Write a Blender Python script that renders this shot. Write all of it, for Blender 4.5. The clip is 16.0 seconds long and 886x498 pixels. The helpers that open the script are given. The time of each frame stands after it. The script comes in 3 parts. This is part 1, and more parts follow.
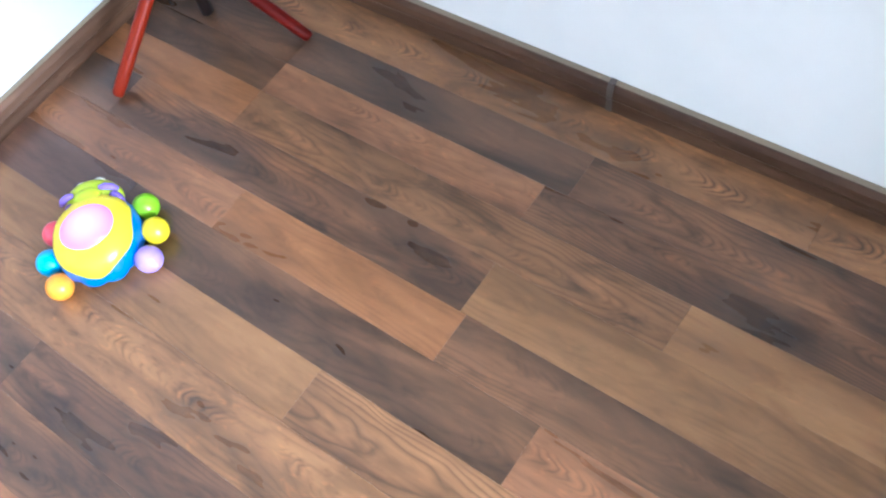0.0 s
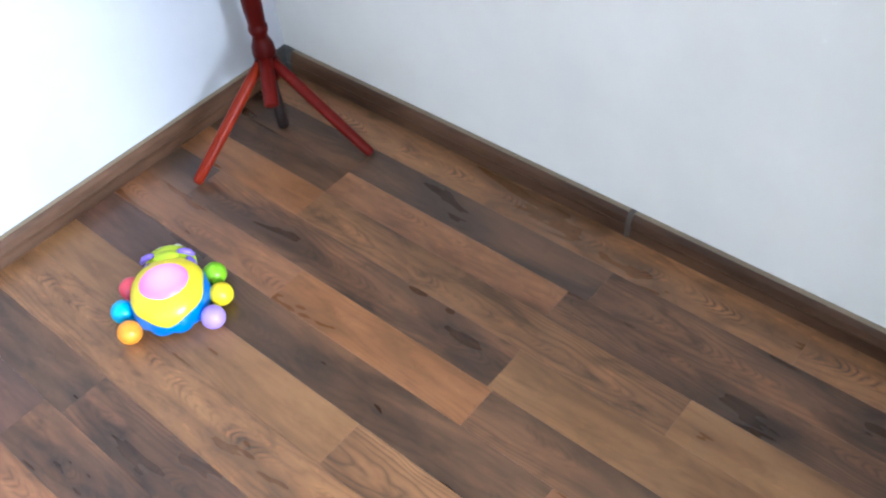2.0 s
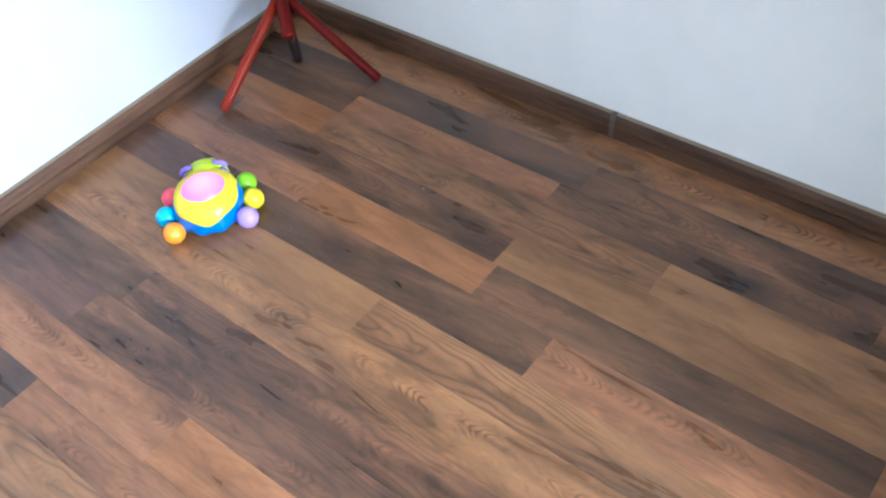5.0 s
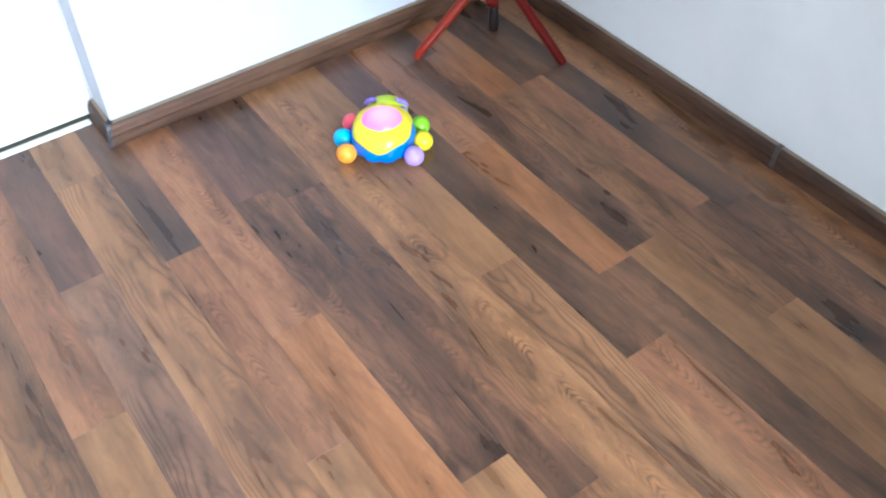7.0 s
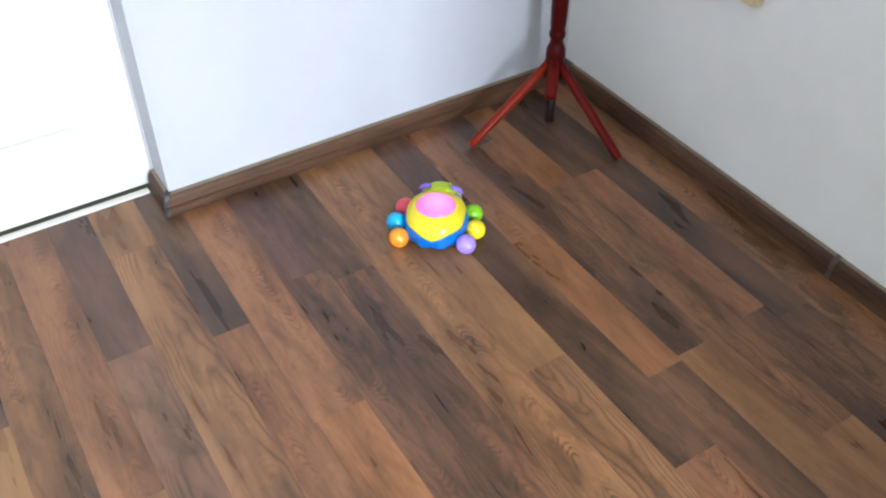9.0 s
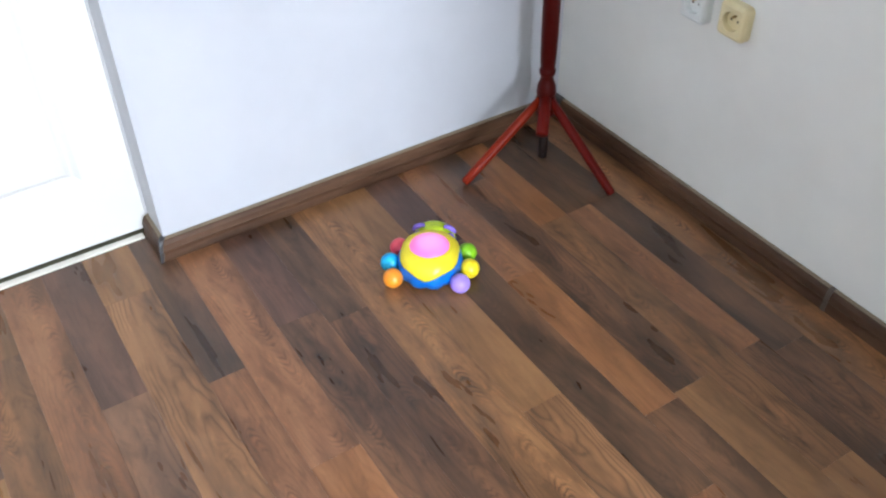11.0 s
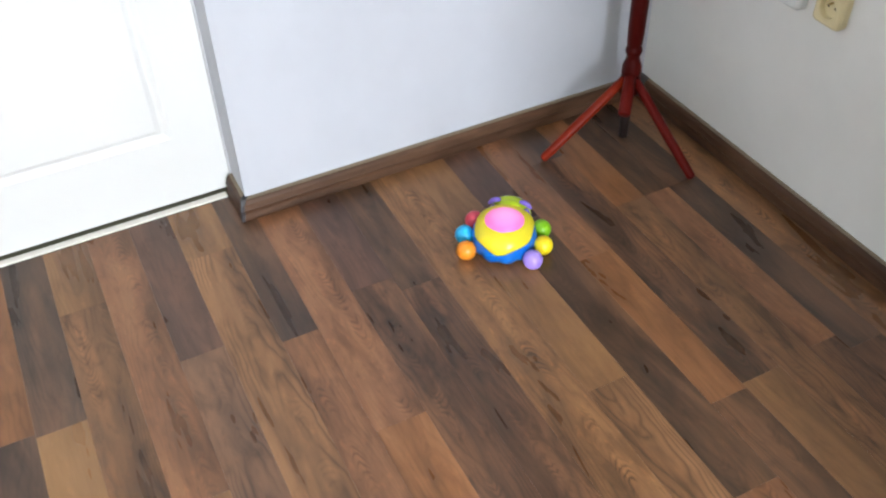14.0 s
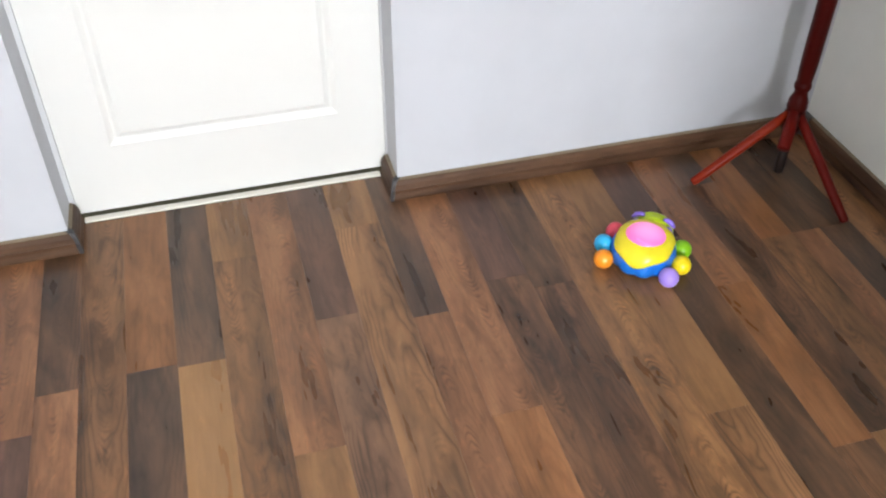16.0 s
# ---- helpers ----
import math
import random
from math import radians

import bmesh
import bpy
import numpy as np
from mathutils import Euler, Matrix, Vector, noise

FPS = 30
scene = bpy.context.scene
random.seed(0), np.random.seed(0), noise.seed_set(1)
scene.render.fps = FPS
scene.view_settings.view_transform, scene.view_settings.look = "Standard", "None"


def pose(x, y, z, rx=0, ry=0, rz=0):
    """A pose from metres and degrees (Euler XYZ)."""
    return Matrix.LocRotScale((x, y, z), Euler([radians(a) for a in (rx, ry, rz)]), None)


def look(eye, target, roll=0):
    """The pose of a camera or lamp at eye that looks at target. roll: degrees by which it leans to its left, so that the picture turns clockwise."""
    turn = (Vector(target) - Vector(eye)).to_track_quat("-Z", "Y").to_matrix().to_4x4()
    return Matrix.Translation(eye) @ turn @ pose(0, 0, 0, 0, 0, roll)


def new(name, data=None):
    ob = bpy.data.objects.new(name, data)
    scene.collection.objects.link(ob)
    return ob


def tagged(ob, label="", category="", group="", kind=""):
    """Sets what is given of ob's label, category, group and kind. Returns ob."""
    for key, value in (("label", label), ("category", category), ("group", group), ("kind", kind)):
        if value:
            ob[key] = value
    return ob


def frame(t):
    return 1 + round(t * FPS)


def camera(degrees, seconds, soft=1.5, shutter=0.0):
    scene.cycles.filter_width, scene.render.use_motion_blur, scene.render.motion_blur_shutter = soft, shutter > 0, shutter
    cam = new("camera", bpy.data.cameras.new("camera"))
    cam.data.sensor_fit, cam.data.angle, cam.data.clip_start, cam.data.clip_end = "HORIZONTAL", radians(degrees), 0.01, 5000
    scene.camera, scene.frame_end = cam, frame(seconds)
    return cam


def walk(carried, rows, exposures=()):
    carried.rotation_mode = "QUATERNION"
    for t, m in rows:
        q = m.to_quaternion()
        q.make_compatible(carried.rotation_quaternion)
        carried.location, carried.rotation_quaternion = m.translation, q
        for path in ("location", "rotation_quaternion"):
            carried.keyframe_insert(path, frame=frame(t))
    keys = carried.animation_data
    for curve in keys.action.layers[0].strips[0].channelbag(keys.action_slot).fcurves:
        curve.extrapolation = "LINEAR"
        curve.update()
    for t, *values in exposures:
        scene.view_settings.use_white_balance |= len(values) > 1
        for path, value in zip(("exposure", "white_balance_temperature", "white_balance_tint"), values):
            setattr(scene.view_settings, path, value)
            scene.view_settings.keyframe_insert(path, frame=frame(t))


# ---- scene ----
cam = camera(51.0, 16.0, 2.2)
PATH = [
    (0, (-0.852, -1.464, 1.208), (-0.181, -0.633, -0.484), -18.1),
    (0.5, (-0.997, -1.439, 1.257), (-0.163, -0.599, -0.354), -14.6),
    (1, (-1.063, -1.437, 1.285), (-0.086, -0.581, -0.235), -10.9),
    (1.5, (-1.098, -1.465, 1.299), (-0.09, -0.565, -0.176), -7.4),
    (2, (-1.109, -1.55, 1.29), (-0.139, -0.582, -0.167), -6.7),
    (2.5, (-1.138, -1.594, 1.278), (-0.135, -0.625, -0.155), -6.8),
    (3, (-1.163, -1.597, 1.28), (-0.16, -0.632, -0.156), -7.1),
    (3.2, (-1.166, -1.6, 1.284), (-0.172, -0.65, -0.167), -7.3),
    (5.3, (-1.39, -1.722, 1.325), (-0.413, -0.76, -0.159), -8.6),
    (5.5, (-1.414, -1.725, 1.326), (-0.482, -0.758, -0.156), -8.5),
    (6, (-1.483, -1.733, 1.332), (-0.58, -0.735, -0.147), -6.2),
    (6.5, (-1.469, -1.766, 1.354), (-0.624, -0.698, -0.111), -2.7),
    (7, (-1.475, -1.799, 1.351), (-0.689, -0.658, -0.09), -1.4),
    (7.5, (-1.474, -1.802, 1.357), (-0.719, -0.624, -0.072), -1.6),
    (8, (-1.486, -1.777, 1.366), (-0.69, -0.557, -0.004), -0.1),
    (8.5, (-1.497, -1.756, 1.374), (-0.709, -0.504, 0.029), 0.6),
    (9, (-1.483, -1.749, 1.378), (-0.699, -0.484, 0.042), 0.1),
    (9.5, (-1.476, -1.747, 1.377), (-0.689, -0.469, 0.056), 0.1),
    (10, (-1.465, -1.744, 1.387), (-0.675, -0.446, 0.086), -0.4),
    (10.2, (-1.466, -1.741, 1.389), (-0.668, -0.439, 0.098), -0.4),
    (12.3, (-1.433, -1.76, 1.424), (-0.653, -0.472, 0.114), -2.7),
    (12.5, (-1.435, -1.763, 1.421), (-0.658, -0.474, 0.104), -2.6),
    (13, (-1.439, -1.763, 1.418), (-0.672, -0.472, 0.097), -2.6),
    (13.5, (-1.448, -1.761, 1.414), (-0.702, -0.463, 0.087), -2.2),
    (14, (-1.465, -1.746, 1.421), (-0.822, -0.409, 0.079), -1.8),
    (14.5, (-1.487, -1.742, 1.426), (-0.935, -0.37, 0.078), -1.4),
    (15, (-1.528, -1.744, 1.421), (-1.031, -0.352, 0.074), 0.1),
    (15.5, (-1.536, -1.773, 1.406), (-1.083, -0.348, 0.078), 0.7),
    (16, (-1.522, -1.804, 1.41), (-1.117, -0.344, 0.104), 0.1),
]
walk(cam, [(t, look(eye, target, roll)) for t, eye, target, roll in PATH],
 [(0, 1.02, 5230, 8), (0.5, 0.97, 5280, 8), (1.5, 0.74, 5420, 8), (3, 0.62, 5480, 8), (5.5, 0.63, 5240, 8), (7, 0.63, 5320, 8),
      (9, 0.14, 5850, 9), (10, 0.09, 5880, 9), (12.5, -0.04, 6050, 9), (14, -0.08, 6200, 9), (16, -0.14, 6500, 10)])

# ---- light ----
world = bpy.data.worlds.new("daylight")
scene.world = world
world.use_nodes = True
wn = world.node_tree.nodes
sky = wn.new("ShaderNodeTexSky")
sky.sky_type = "NISHITA"
sky.sun_disc = False
sky.sun_elevation = radians(35)
sky.sun_rotation = radians(40)
wn["Background"].inputs[1].default_value = 0.12
world.node_tree.links.new(sky.outputs[0], wn["Background"].inputs[0])

# the room: x from ROOM_W to 0, y from ROOM_S to 0
ROOM_W, ROOM_S, ROOM_H = -3.3, -4.8, 2.55
WIN = (-1.88, -0.80, 0.80, 2.25)      # window in the south wall: x0, x1, z0, z1

lamp = bpy.data.lights.new("window_daylight", "AREA")
lamp.shape, lamp.size, lamp.size_y = "RECTANGLE", WIN[1] - WIN[0] - 0.1, WIN[3] - WIN[2] - 0.1
lamp.energy = 215
lamp.color = (0.905, 0.945, 1.0)
lamp_ob = new("window_daylight", lamp)
lamp_ob.matrix_world = look(((WIN[0] + WIN[1]) / 2, ROOM_S - 0.1, (WIN[2] + WIN[3]) / 2),
                            ((WIN[0] + WIN[1]) / 2, 0, 0.6))


# ---- materials ----
def material(name, color, rough=0.5, metal=0.0, spec=0.5):
    m = bpy.data.materials.new(name)
    m.use_nodes = True
    b = m.node_tree.nodes["Principled BSDF"]
    b.inputs["Base Color"].default_value = (*color, 1)
    b.inputs["Roughness"].default_value = rough
    b.inputs["Metallic"].default_value = metal
    b.inputs["Specular IOR Level"].default_value = spec
    return m


def node(m, kind, **values):
    n = m.node_tree.nodes.new(kind)
    for k, v in values.items():
        n.inputs[k].default_value = v
    return n


def link(m, a, b):
    m.node_tree.links.new(a, b)


def ramp(m, fac, stops):
    r = m.node_tree.nodes.new("ShaderNodeValToRGB")
    el = r.color_ramp.elements
    while len(el) < len(stops):
        el.new(0.5)
    for e, (p, c) in zip(el, stops):
        e.position, e.color = p, (*c, 1)
    link(m, fac, r.inputs[0])
    return r


def mix(m, fac, a, b, blend="MIX"):
    n = m.node_tree.nodes.new("ShaderNodeMix")
    n.data_type, n.blend_type = "RGBA", blend
    for sock, v in ((n.inputs[0], fac), (n.inputs[6], a), (n.inputs[7], b)):
        if hasattr(v, "is_output"):
            link(m, v, sock)
        else:
            sock.default_value = v
    return n.outputs[2]


def bump(m, height, strength, distance):
    n = node(m, "ShaderNodeBump", Strength=strength, Distance=distance)
    link(m, height, n.inputs["Height"])
    link(m, n.outputs[0], m.node_tree.nodes["Principled BSDF"].inputs["Normal"])


def wood(name, dark, base, light, rough=0.29, along="Y", spec=0.50, chain=0.3, arches=0.4, blotch=0.4, fibre=0.14):
    """Printed laminate: slow drift of tone, dark clouds, wide nested arches and a chain of small growth arcs
    down the middle of the strip, each board cut from its own place."""
    m = material(name, base, rough, 0, spec)
    p = m.node_tree.nodes["Principled BSDF"]
    info = m.node_tree.nodes.new("ShaderNodeObjectInfo")
    co = m.node_tree.nodes.new("ShaderNodeTexCoord")
    geo = m.node_tree.nodes.new("ShaderNodeNewGeometry")

    def calc(op, *ins):
        n = m.node_tree.nodes.new("ShaderNodeMath")
        n.operation = op
        for k, v in enumerate(ins):
            if isinstance(v, (int, float)):
                n.inputs[k].default_value = v
            else:
                link(m, v, n.inputs[k])
        return n.outputs[0]

    def random_of(k):
        return calc("FRACT", calc("MULTIPLY", info.outputs["Random"], k))

    comb = m.node_tree.nodes.new("ShaderNodeCombineXYZ")
    link(m, random_of(13.7), comb.inputs[0])
    link(m, random_of(41.3), comb.inputs[1])
    shift = m.node_tree.nodes.new("ShaderNodeVectorMath")
    shift.operation = "MULTIPLY_ADD"
    link(m, comb.outputs[0], shift.inputs[0])
    shift.inputs[1].default_value = (37.0, 91.0, 0.0)
    link(m, geo.outputs["Position"], shift.inputs[2])

    def noise(sx, sy, detail, rough_=0.55, twist=0.0):
        n = m.node_tree.nodes.new("ShaderNodeMapping")
        n.inputs["Scale"].default_value = (sx, sy, sx) if along == "Y" else (sy, sx, sx)
        link(m, shift.outputs[0], n.inputs[0])
        t = node(m, "ShaderNodeTexNoise", Scale=1.0, Detail=detail, Roughness=rough_, Distortion=twist)
        link(m, n.outputs[0], t.inputs["Vector"])
        return t.outputs["Fac"]

    def smooth(value, lo, hi, to_lo=0.0, to_hi=1.0):
        r = node(m, "ShaderNodeMapRange")
        r.interpolation_type = "SMOOTHSTEP"
        for key, v in (("From Min", lo), ("From Max", hi), ("To Min", to_lo), ("To Max", to_hi)):
            r.inputs[key].default_value = v
        link(m, value, r.inputs["Value"])
        return r.outputs[0]

    gen = m.node_tree.nodes.new("ShaderNodeSeparateXYZ")
    link(m, co.outputs["Generated"], gen.inputs[0])
    pos = m.node_tree.nodes.new("ShaderNodeSeparateXYZ")
    link(m, shift.outputs[0], pos.inputs[0])
    across = gen.outputs["X" if along == "Y" else "Y"]
    length = pos.outputs["Y" if along == "Y" else "X"]

    # tone: slow clouds, and one side of the board darker than the other
    drift = noise(15, 2.6, 3.0, 0.6, 0.4)
    side = calc("MULTIPLY", calc("SUBTRACT", across, 0.5), calc("SUBTRACT", random_of(7.9), 0.5))
    tone = calc("ADD", drift, calc("MULTIPLY", side, 0.34))
    col = ramp(m, tone, [(0.33, dark), (0.49, base), (0.66, light)]).outputs[0]

    # dark grey clouds
    cloud = smooth(noise(24, 7.5, 3.0, 0.6, 0.7), 0.47, 0.70)
    col = mix(m, calc("MULTIPLY", cloud, blotch), col, (0.34, 0.33, 0.33, 1), "MULTIPLY")

    # distance from the wandering heart line, in metres
    heart = calc("MULTIPLY_ADD", random_of(23.1), 0.5, 0.25)
    wander = calc("MULTIPLY", calc("SUBTRACT", noise(1.0, 3.2, 1.0), 0.5), 0.030)
    u = calc("ADD", calc("MULTIPLY", calc("SUBTRACT", across, heart), 0.095), wander)
    u2 = calc("MULTIPLY", u, u)
    ripple = noise(32, 14, 2.0, 0.5, 0.3)
    head = calc("SIGN", calc("SUBTRACT", random_of(5.3), 0.5))

    # wide nested arches
    rise = calc("MULTIPLY", length, calc("MULTIPLY", head, 6.5))
    phase = calc("ADD", calc("ADD", rise, calc("MULTIPLY", u2, 1500.0)), calc("MULTIPLY", noise(22, 7, 2.0, 0.5, 0.3), 2.6))
    arch = ramp(m, calc("FRACT", phase), [(0.0, (1.0, 1.0, 1.0)), (0.35, (1.14, 1.10, 1.06)), (0.62, (0.88, 0.86, 0.84)), (0.80, (0.48, 0.47, 0.46)),
                                          (1.0, (1.0, 1.0, 1.0))]).outputs[0]
    where = smooth(noise(9, 2.8, 1.0), 0.40, 0.58)
    col = mix(m, calc("MULTIPLY", where, arches), col, arch, "MULTIPLY")

    # chain of small arcs on the heart line
    step = calc("ADD", calc("ADD", calc("MULTIPLY", length, calc("MULTIPLY", head, 52.0)), calc("MULTIPLY", u2, 5200.0)), calc("MULTIPLY", ripple, 3.6))
    arc = ramp(m, calc("FRACT", step), [(0.0, (1.0, 1.0, 1.0)), (0.30, (1.30, 1.20, 1.12)), (0.52, (0.97, 0.94, 0.92)), (0.74, (0.36, 0.35, 0.35)),
                                        (1.0, (1.0, 1.0, 1.0))]).outputs[0]
    band = calc("MULTIPLY", smooth(calc("ABSOLUTE", u), 0.003, 0.018, 1.0, 0.0), smooth(noise(14, 9.0, 2.0), 0.44, 0.60))
    col = mix(m, calc("MULTIPLY", band, chain), col, arc, "MULTIPLY")

    # small dark eyes and pale flecks, thin fibre
    fleck = noise(85, 30, 2.0, 0.6, 0.5)
    flecks = ramp(m, fleck, [(0.25, (0.62, 0.59, 0.57)), (0.43, (1, 1, 1)), (0.59, (1, 1, 1)), (0.72, (1.50, 1.34, 1.22))]).outputs[0]
    col = mix(m, min(0.75, 0.22 + 0.5 * chain), col, flecks, "MULTIPLY")
    threads = noise(120, 4.0, 3.0, 0.6)
    col = mix(m, fibre, col, ramp(m, threads, [(0.32, (0.6, 0.59, 0.58)), (0.68, (1.3, 1.29, 1.28))]).outputs[0], "MULTIPLY")
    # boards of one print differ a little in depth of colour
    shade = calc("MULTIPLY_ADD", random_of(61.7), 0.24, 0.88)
    tint = m.node_tree.nodes.new("ShaderNodeCombineXYZ")
    for i in range(3):
        link(m, shade, tint.inputs[i])
    col = mix(m, 1.0, col, tint.outputs[0], "MULTIPLY")
    link(m, col, p.inputs["Base Color"])
    link(m, smooth(drift, 0.3, 0.7, rough - 0.02, rough + 0.03), p.inputs["Roughness"])
    return m


def paint(name, color, rough=0.7, grain=260, depth=0.0006, tone=0.04, strength=0.35):
    """Rolled wall paint: faint mottling and a fine roller grain."""
    m = material(name, color, rough, 0, 0.3)
    p = m.node_tree.nodes["Principled BSDF"]
    geo = m.node_tree.nodes.new("ShaderNodeNewGeometry")
    big = node(m, "ShaderNodeTexNoise", Scale=2.6, Detail=4.0, Roughness=0.6)
    fine = node(m, "ShaderNodeTexNoise", Scale=float(grain), Detail=3.0, Roughness=0.6)
    for n in (big, fine):
        link(m, geo.outputs["Position"], n.inputs["Vector"])
    a, b = [tuple(c * k for c in color) for k in (1 - tone, 1 + tone)]
    link(m, ramp(m, big.outputs["Fac"], [(0.35, a), (0.65, b)]).outputs[0], p.inputs["Base Color"])
    bump(m, fine.outputs["Fac"], strength, depth)
    return m


def plastic(name, color, rough=0.3, sub=0.0):
    m = material(name, color, rough, 0, 0.5)
    p = m.node_tree.nodes["Principled BSDF"]
    co = m.node_tree.nodes.new("ShaderNodeTexCoord")
    n = node(m, "ShaderNodeTexNoise", Scale=22.0, Detail=2.0)
    link(m, co.outputs["Object"], n.inputs["Vector"])
    link(m, ramp(m, n.outputs["Fac"], [(0.3, tuple(c * 0.93 for c in color)), (0.7, tuple(min(1, c * 1.05) for c in color))]).outputs[0],
         p.inputs["Base Color"])
    rr = node(m, "ShaderNodeMapRange")
    rr.inputs["To Min"].default_value, rr.inputs["To Max"].default_value = rough - 0.02, rough + 0.03
    link(m, n.outputs["Fac"], rr.inputs["Value"])
    link(m, rr.outputs[0], p.inputs["Roughness"])
    if sub:
        p.inputs["Subsurface Weight"].default_value = sub
        p.inputs["Subsurface Radius"].default_value = (0.01, 0.01, 0.01)
    return m


TONES = {
    "dark": wood("laminate_dark", (0.039, 0.020, 0.010), (0.082, 0.042, 0.021), (0.156, 0.074, 0.034), chain=0.3, arches=0.5, blotch=0.55),
    "slate": wood("laminate_slate", (0.044, 0.025, 0.016), (0.081, 0.046, 0.028), (0.146, 0.074, 0.040), chain=0.1, arches=0.35, blotch=0.45),
    "plum": wood("laminate_plum", (0.064, 0.032, 0.021), (0.100, 0.050, 0.032), (0.158, 0.075, 0.045), chain=0.05, arches=0.2, blotch=0.41),
    "brown": wood("laminate_brown", (0.089, 0.042, 0.018), (0.173, 0.083, 0.035), (0.239, 0.112, 0.047), chain=0.5, arches=0.6, blotch=0.74),
    "grain": wood("laminate_grained", (0.116, 0.055, 0.022), (0.205, 0.097, 0.040), (0.278, 0.131, 0.053), chain=1.0, arches=0.35, blotch=0.54),
    "orange": wood("laminate_orange", (0.152, 0.063, 0.022), (0.239, 0.100, 0.036), (0.310, 0.133, 0.051), chain=0.12, arches=0.25, blotch=0.27),
    "red": wood("laminate_reddish", (0.124, 0.055, 0.024), (0.210, 0.092, 0.041), (0.281, 0.127, 0.056), chain=0.6, arches=0.3, blotch=0.41),
    "tan": wood("laminate_tan", (0.158, 0.076, 0.030), (0.235, 0.114, 0.045), (0.296, 0.148, 0.059), chain=0.08, arches=0.25, blotch=0.27),
    "tangrain": wood("laminate_tan_grained", (0.124, 0.060, 0.025), (0.216, 0.103, 0.042), (0.300, 0.145, 0.058), chain=1.0, arches=0.45, blotch=0.47),
    "swirl": wood("laminate_tan_arched", (0.124, 0.061, 0.028), (0.223, 0.108, 0.046), (0.304, 0.150, 0.064), chain=0.2, arches=0.85, blotch=0.34),
    "pale": wood("laminate_pale", (0.226, 0.113, 0.043), (0.278, 0.143, 0.055), (0.315, 0.165, 0.066), chain=0.0, arches=0.08, blotch=0.07),
    "grey": wood("laminate_grey_brown", (0.053, 0.027, 0.014), (0.113, 0.055, 0.028), (0.204, 0.095, 0.043), chain=0.6, arches=0.6, blotch=0.80),
    "ash": wood("laminate_ash_brown", (0.091, 0.047, 0.027), (0.164, 0.084, 0.046), (0.227, 0.114, 0.059), chain=0.25, arches=0.8, blotch=0.54),
}
SKIRT_X = wood("skirting_walnut_x", (0.044, 0.021, 0.011), (0.077, 0.038, 0.020), (0.109, 0.056, 0.030), rough=0.42, along="X", spec=0.20, chain=0.0, arches=0.1, blotch=0.3, fibre=0.3)
SKIRT_Y = wood("skirting_walnut_y", (0.044, 0.021, 0.011), (0.077, 0.038, 0.020), (0.109, 0.056, 0.030), rough=0.42, along="Y", spec=0.20, chain=0.0, arches=0.1, blotch=0.3, fibre=0.3)
# pale tone puts the light caught along the skirting's top edge into colour
LIP_TAN = plastic("lip_tan", (0.20, 0.155, 0.100), 0.55)
CAP = plastic("cap_grey_brown", (0.062, 0.047, 0.037), 0.4)
CAP_BLUE = plastic("cap_blue_grey", (0.034, 0.033, 0.036), 0.3)
CAP_GREY = plastic("cap_grey", (0.055, 0.054, 0.05), 0.4)
# one wall paint; the light on the north and east walls is put into two tints
WALL = paint("wall_paint_light_tint_north", (0.545, 0.56, 0.595))
WALL_EAST = paint("wall_paint_light_tint_east", (0.76, 0.755, 0.718))
# for walls out of view; cream is there to warm the bounced light
WALL_CREAM = paint("wall_paint_cream", (0.69, 0.69, 0.655))
CEIL = paint("ceiling_white", (0.82, 0.82, 0.82))
DOORPAINT = paint("door_white_lacquer", (0.74, 0.74, 0.71), rough=0.38, grain=500, depth=0.0002, tone=0.012, strength=0.15)
FRAMEPAINT = paint("frame_off_white", (0.62, 0.63, 0.64), rough=0.4, grain=500, depth=0.0002, tone=0.015, strength=0.15)
SLAB = paint("screed", (0.12, 0.11, 0.10), rough=0.9)
ALU = material("threshold_aluminium", (0.78, 0.75, 0.66), 0.42, 0.05)
OLIVE = paint("door_rebate_olive", (0.13, 0.125, 0.08), rough=0.6)
# near-black: the shade below the pole is put into the shaft's colour
SHAFT_SHADE = plastic("shaft_shade", (0.012, 0.005, 0.004), 0.5)
# one varnish; darker copies carry the shade of pole, east leg and stub
MAHOGANY_SHADE = plastic("mahogany_varnish_shade", (0.052, 0.0022, 0.0014), 0.36)
MAHOGANY_HALF_SHADE = plastic("mahogany_varnish_half_shade", (0.105, 0.005, 0.003), 0.34)
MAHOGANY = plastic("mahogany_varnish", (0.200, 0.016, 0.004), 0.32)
for varnish in (MAHOGANY, MAHOGANY_HALF_SHADE, MAHOGANY_SHADE):
    varnish.node_tree.nodes["Principled BSDF"].inputs["Specular IOR Level"].default_value = 0.12
WHITE_PL = plastic("socket_white", (0.70, 0.72, 0.70), 0.35)
CREAM_PL = plastic("socket_cream", (0.72, 0.62, 0.36), 0.35)
DARK_PL = plastic("socket_dark", (0.10, 0.07, 0.04), 0.5)
METAL = material("contact_brass", (0.55, 0.42, 0.2), 0.35, 1.0)
GLASS = material("window_glass", (1, 1, 1), 0.0)
GLASS.node_tree.nodes["Principled BSDF"].inputs["Transmission Weight"].default_value = 1.0


# ---- mesh helpers ----
def mesh_object(name, bm, mat, parent=None, label="", smooth=False):
    me = bpy.data.meshes.new(name)
    bm.normal_update()
    bm.to_mesh(me)
    bm.free()
    for m in (mat if isinstance(mat, (list, tuple)) else [mat]):
        me.materials.append(m)
    if smooth:
        for f in me.polygons:
            f.use_smooth = True
    ob = new(name, me)
    if parent:
        ob.parent = parent
    if label:
        ob["label"] = label
    return ob


part = mesh_object


